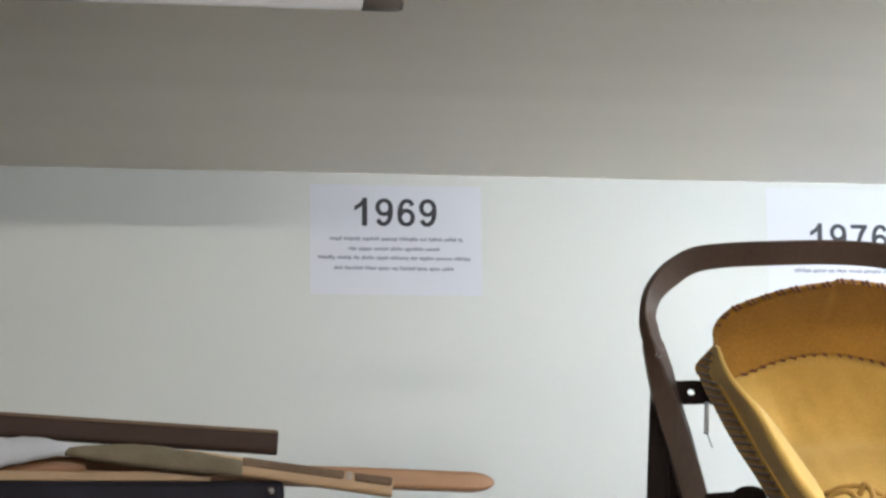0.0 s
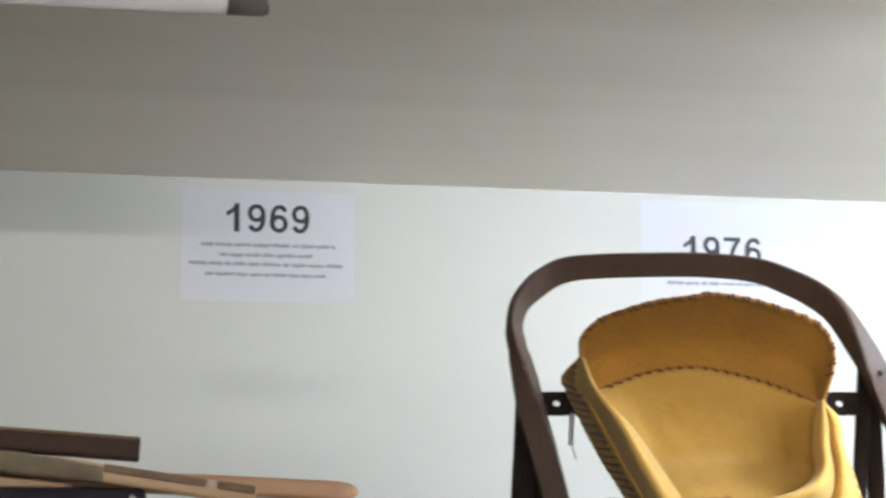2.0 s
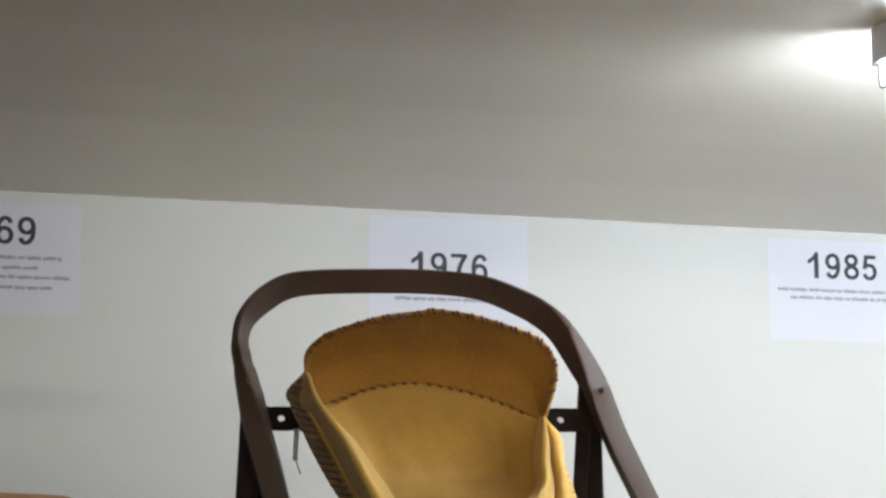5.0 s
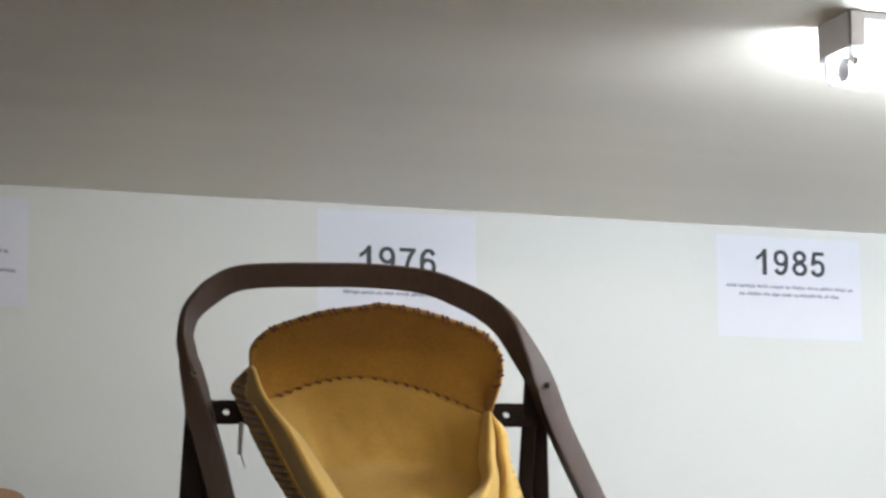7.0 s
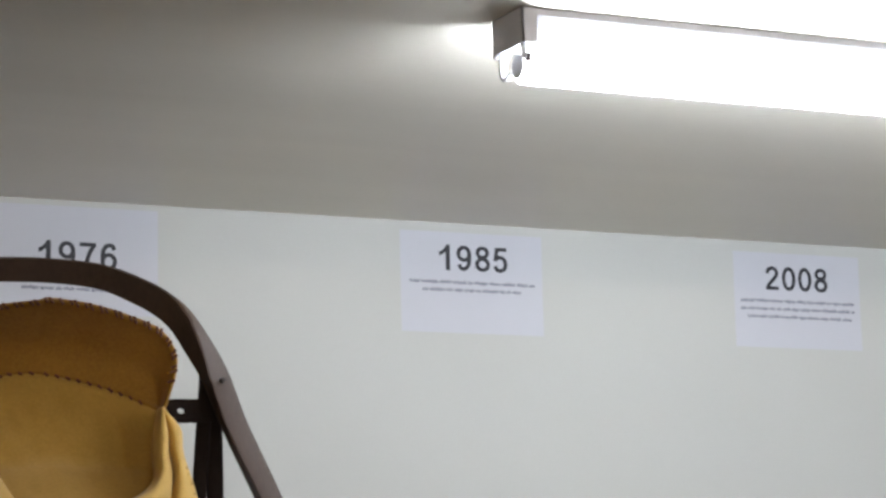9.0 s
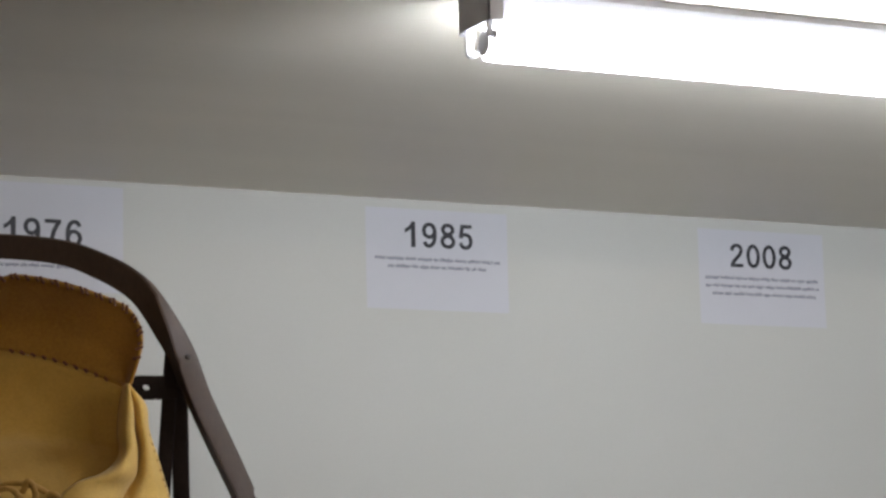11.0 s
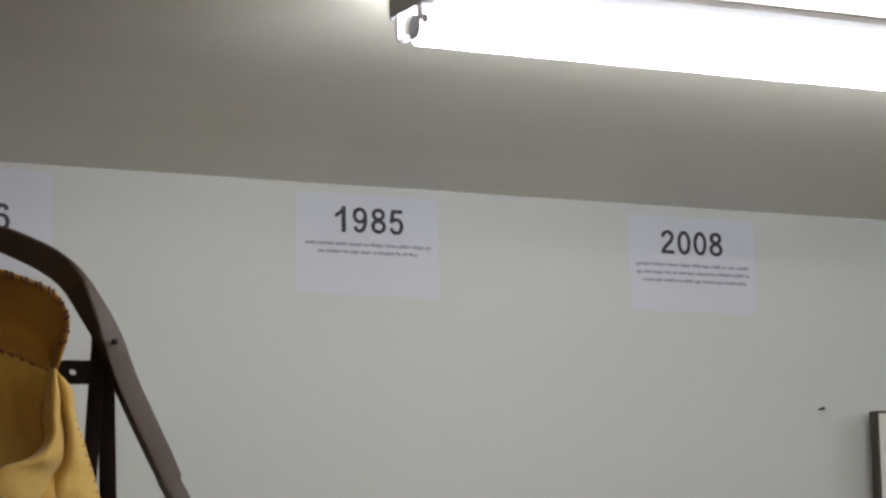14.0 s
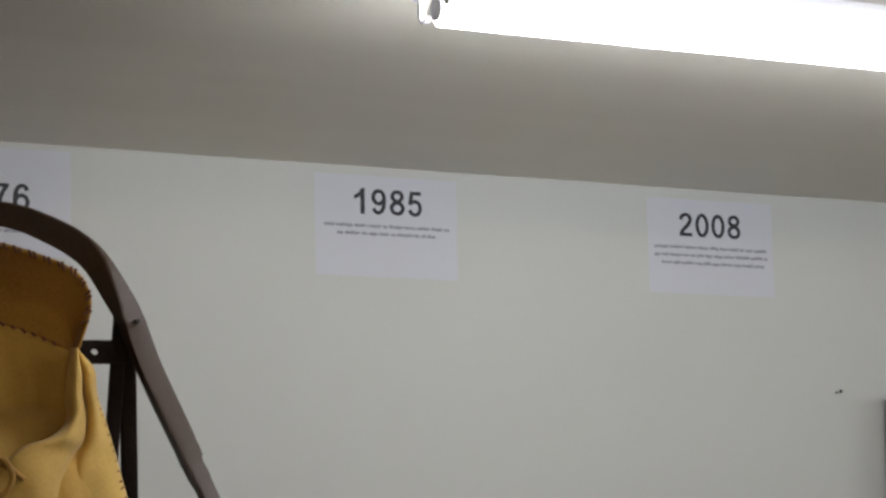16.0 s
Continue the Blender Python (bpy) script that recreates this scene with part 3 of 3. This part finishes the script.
    left_wrap = part("left_wrap", bm, LIT_HIDE, ob, "rolled side wrap with a worn sewn rim", smooth=True, thick=0.003)

    band = bmesh.new()
    strip = [[band.verts.new(v + FRONT * 0.0026) for v in across] for across in worn]
    for r, q in zip(strip, strip[1:]):
        for j in range(5):
            band.faces.new((r[j], r[j + 1], q[j + 1], q[j]))
    part("worn_rim", band, RIM, left_wrap, "dark worn rim", smooth=True)

    r_inner = [(0.268, -0.004, 0.050), (0.262, -0.030, 0.052), (0.259, -0.055, 0.056), (0.2595, -0.076, 0.062), (0.249, -0.091, 0.074), (0.232, -0.102, 0.092), (0.205, -0.112, 0.098), (0.180, -0.141, 0.105), (0.162, -0.20, 0.105)]
    r_outer = [(0.272, -0.003, 0.045), (0.290, -0.0225, 0.040), (0.2925, -0.045, 0.038), (0.296, -0.060, 0.036), (0.305, -0.090, 0.034), (0.320, -0.149, 0.032), (0.336, -0.20, 0.030)]
    ri, ro = curve3(r_inner, 60), curve3(r_outer, 60)

    def pleats(s, t):
        """One deep fold between a rolled inner flap and a flat outer one."""
        grow = min(1.0, s * 3)
        roll = 0.020 * math.sin(math.pi * min(1.0, t / 0.55)) if t < 0.55 else 0.010 * math.sin(math.pi * (t - 0.55) / 0.45)
        groove = -0.016 * math.exp(-((t - 0.56 - 0.06 * math.sin(5 * s)) / 0.06) ** 2) * grow
        soft = 0.006 * noise.noise(Vector((s * 6, t * 4, 3))) + 0.004 * math.sin(9 * t + 5 * s) * math.sin(math.pi * t)
        return FRONT * (roll + groove + soft * grow)

    right_wrap = part("right_wrap", loft(ri, ro, 60, 30, pleats), LIT_HIDE, ob, "pleated side wrap, paler for the light on it", smooth=True, thick=0.003)

    bm = bmesh.new()
    stitches(bm, a[5:-5], 0.0072, 0.0068, 0.0014, 0.6, 0.0030, -0.0022)
    part("edge_stitching", bm, THREAD, hood, "dark whip stitches along the hood")
    bm = bmesh.new()
    stitches(bm, [b[k] for k in range(8, 67)], 0.0105, 0.0058, 0.0014, 1.15, 0.0035)
    part("seam_stitching", bm, THREAD, back_panel, "dark running stitches of the seam")
    bm = bmesh.new()
    for k in range(3, 58, 2):
        edge, inner = lo[k] + FRONT * 0.003, Vector(worn[k - 2][5]).lerp(lo[k], 0.12 + 0.12 * math.sin(k * 2.3)) + FRONT * 0.003
        rod(bm, edge, inner, 0.0014, 6)
    part("edge_stitching", bm, WHIP, left_wrap, "grey whip stitches along the wrap")
    bm = bmesh.new()
    stitches(bm, ro[16:], 0.0085, 0.004, 0.0008, 0.5, 0.005, -0.002)
    part("edge_stitching", bm, THREAD, right_wrap, "dark whip stitches along the wrap")
    for loop in ([(0.159, -0.146, 0.125), (0.140, -0.118, 0.135), (0.120, -0.125, 0.128), (0.130, -0.142, 0.125), (0.158, -0.148, 0.128)],
                 [(0.160, -0.146, 0.125), (0.178, -0.122, 0.135), (0.192, -0.140, 0.130), (0.182, -0.158, 0.124), (0.160, -0.148, 0.126)],
                 [(0.118, -0.119, 0.118), (0.138, -0.112, 0.130), (0.160, -0.114, 0.132), (0.186, -0.128, 0.122), (0.205, -0.142, 0.112)],
                 [(0.157, -0.147, 0.126), (0.150, -0.165, 0.125), (0.135, -0.19, 0.118)],
                 [(0.150, -0.121, 0.130), (0.156, -0.110, 0.136), (0.163, -0.122, 0.132), (0.160, -0.145, 0.128)]):
        bm = bmesh.new()
        cord(bm, [(u, v, w + 0.006) for u, v, w in loop], 0.0028)
        part("lace", bm, LACE, ob, "hide lace tied in a bow", smooth=True)
    bm = bmesh.new()
    bmesh.ops.create_icosphere(bm, subdivisions=2, radius=0.007, matrix=Matrix.Translation(at(0.159, -0.147, 0.133)) @ Matrix.Diagonal((1.2, 0.9, 0.9, 1)))
    part("knot", bm, LACE, ob, smooth=True)
    for pts, r in (([(0.0159, -0.012, 0.002), (0.0145, -0.030, 0.003), (0.0135, -0.045, 0.004)], 0.0027), ([(0.0140, -0.043, 0.003), (0.0165, -0.051, 0.003), (0.0197, -0.060, 0.002)], 0.0009)):
        bm = bmesh.new()
        cord(bm, pts, r, 12, 6)
        part("tie_string", bm, CORD, ob, "thin grey tie string", smooth=True)
    return ob


carrier()


# ---- black case with a pile of old wooden pieces on it ----
def case():
    x0, x1, y0, y1, z1 = -0.85, 0.1898, -0.6237, -0.30, 1.8682
    ob = thing("black_case", ((x0 + x1) / 2, (y0 + y1) / 2, LEDGE), "black leatherette case with rounded corners on the cabinet", "case")
    part("body", boxed((x0, y0, LEDGE), (x1, y1, z1 - 0.05)), BLACK, ob, bevel=0.008)
    lid = part("lid", boxed((x0, y0, z1 - 0.048), (x1, y1, z1)), BLACK, ob, bevel=0.006)
    for x in (x1 - 0.014, x0 + 0.014):
        bm = bmesh.new()
        bmesh.ops.create_uvsphere(bm, u_segments=12, v_segments=8, radius=0.0045, matrix=Matrix.Translation((x, y0, z1 - 0.010)))
        part("stud", bm, CHROME, lid, "bright metal stud", smooth=True)


case()


def board(name, a, b, high, deep, mat, label, tip=False, n=24):
    """A long slat from a to b with softened edges; tip: its far end is rounded."""
    ob = thing(name, tuple((Vector(a) + Vector(b)) / 2), label, "wooden slat" if "slat" in name else "wood", "")
    a, b = Vector(a), Vector(b)
    d = (b - a).normalized()
    out = Vector((0, -1, 0))
    upv = d.cross(out).normalized() * -1
    if upv.z < 0:
        upv = -upv
    bm, rings = bmesh.new(), []
    length = (b - a).length
    for k in range(n + 1):
        s = length * k / n if not tip else length * (1 - (1 - k / n) ** 1.8)
        g = 1.0
        if tip:
            left = (length - s) / (high * 1.3)
            g = math.sqrt(max(0.02, 1 - (1 - left) ** 2)) if left < 1 else 1.0
        c = a + d * s
        wob = 0.0007 * noise.noise(c * 9)
        rings.append([bm.verts.new(c + upv * (p * g + wob) + out * q * (0.4 + 0.6 * g)) for p, q in rounded(high, deep, min(high, deep) * 0.22)])
    m = len(rings[0])
    for r, s in zip(rings, rings[1:]):
        for j in range(m):
            bm.faces.new((r[j], r[(j + 1) % m], s[(j + 1) % m], s[j]))
    bm.faces.new(rings[0])
    bm.faces.new(rings[-1][::-1])
    part("bar", bm, mat, ob, smooth=False)
    return ob


bar = board("dark_bar", (-0.6786, -0.6095, 1.9588), (0.1831, -0.6095, 1.9062), 0.0223, 0.025, WOOD_DARK, "straight dark walnut bar lying across the pile")
# Paler strip stands in for light caught by the bar's top edge.
bm = bmesh.new()
sweep(bm, [Vector((-0.6786, -0.6205, 1.9690)).lerp(Vector((0.1825, -0.6205, 1.9164)), k / 12) for k in range(13)], rounded(0.0035, 0.0045, 0.001), (0, -1, 0))
part("lit_top_edge", bm, WOOD_MID, bar, "paler strip for the light caught along the top edge")
board("paddle_slat", (-0.1098, -0.5526, 1.8891), (0.4097, -0.5526, 1.8715), 0.020, 0.028, WOOD_TAN, "tan wooden slat with a rounded end on the pile", tip=True)
ob = board("crossing_slat", (0.0900, -0.619, 1.8898), (0.2959, -0.619, 1.8616), 0.018, 0.019, WOOD_PALE, "pale wooden slat crossing under the tan one")
# Two brown strips with a pale band between, along the slat's top edge.
for x, w, mat, name, label in ((0.276, 0.038, WOOD_MID, "sleeve", "brown strip along the top edge of the slat"), (0.2519, 0.007, PALE_BAND, "slat_band", "pale band across the slat"), (0.1970, 0.101, WOOD_MID, "sleeve", "brown strip along the top edge of the slat")):
    z = 1.8616 + (0.2959 - x) * 0.137
    m = Matrix.Translation((x, -0.627, z)) @ Matrix.Rotation(math.atan(0.137), 4, "Y")
    part(name, boxed((-w / 2, -0.003, 0.0005), (w / 2, 0.003, 0.0095), m), mat, ob, label, bevel=0.0025)
board("reddish_slat", (-0.5364, -0.5905, 1.8720), (-0.004, -0.5905, 1.8860), 0.015, 0.021, WOOD_RED, "reddish brown wooden slat in the pile")
board("pale_strip", (-0.6786, -0.6047, 1.8739), (0.1177, -0.6047, 1.873), 0.010, 0.028, WOOD_PALE, "pale flat wooden strip lying on the black case")


def sleeve_of_cloth(name, run, mat, label, round_up):
    """A flattened roll of cloth along a line; each row of run: place, half height, half depth."""
    ob = thing(name, run[len(run) // 2][0], label, "cloth")
    line = spline([r[0] for r in run], 40)
    spans = np.array([r[0][0] for r in run])
    bm, rings = bmesh.new(), []
    for k, p in enumerate(line):
        g = 1 + 0.03 * math.sin(k * 1.7) + 0.10 * noise.noise(p * 45)
        h, d = (float(np.interp(p.x, spans, [r[c] for r in run])) for c in (1, 2))
        ring = []
        for t in [2 * math.pi * j / 20 for j in range(20)]:
            c, q = math.cos(t), math.sin(t)
            ring.append(bm.verts.new(p + Vector((0, d * math.copysign(abs(c) ** 0.7, c) * g, h * math.copysign(abs(q) ** round_up, q) * g))))
        rings.append(ring)
    for r, q in zip(rings, rings[1:]):
        for j in range(20):
            bm.faces.new((r[j], r[(j + 1) % 20], q[(j + 1) % 20], q[j]))
    bm.faces.new(rings[0])
    bm.faces.new(rings[-1][::-1])
    part("cloth", bm, mat, ob, smooth=True)
    return ob


sleeve_of_cloth("canvas_wrap", [((-0.024, -0.629, 1.8955), 0.004, 0.005), ((0.000, -0.631, 1.8945), 0.0075, 0.008), ((0.0495, -0.632, 1.8915), 0.0118, 0.009),
                                ((0.1041, -0.632, 1.8850), 0.0108, 0.009), ((0.1470, -0.631, 1.8795), 0.0085, 0.008)],
                CANVAS, "faded khaki canvas sleeve wound over the slats", 0.75)
sleeve_of_cloth("white_cloth", [((-0.240, -0.628, 1.8830), 0.012, 0.010), ((-0.150, -0.628, 1.8890), 0.0150, 0.012), ((-0.086, -0.628, 1.8945), 0.0150, 0.012),
                                ((-0.050, -0.628, 1.8985), 0.0110, 0.010), ((-0.024, -0.628, 1.8985), 0.0065, 0.007), ((-0.010, -0.628, 1.8978), 0.0016, 0.003)],
                WHITE_CLOTH, "folded white cloth tapering to a point on the slats", 0.85)
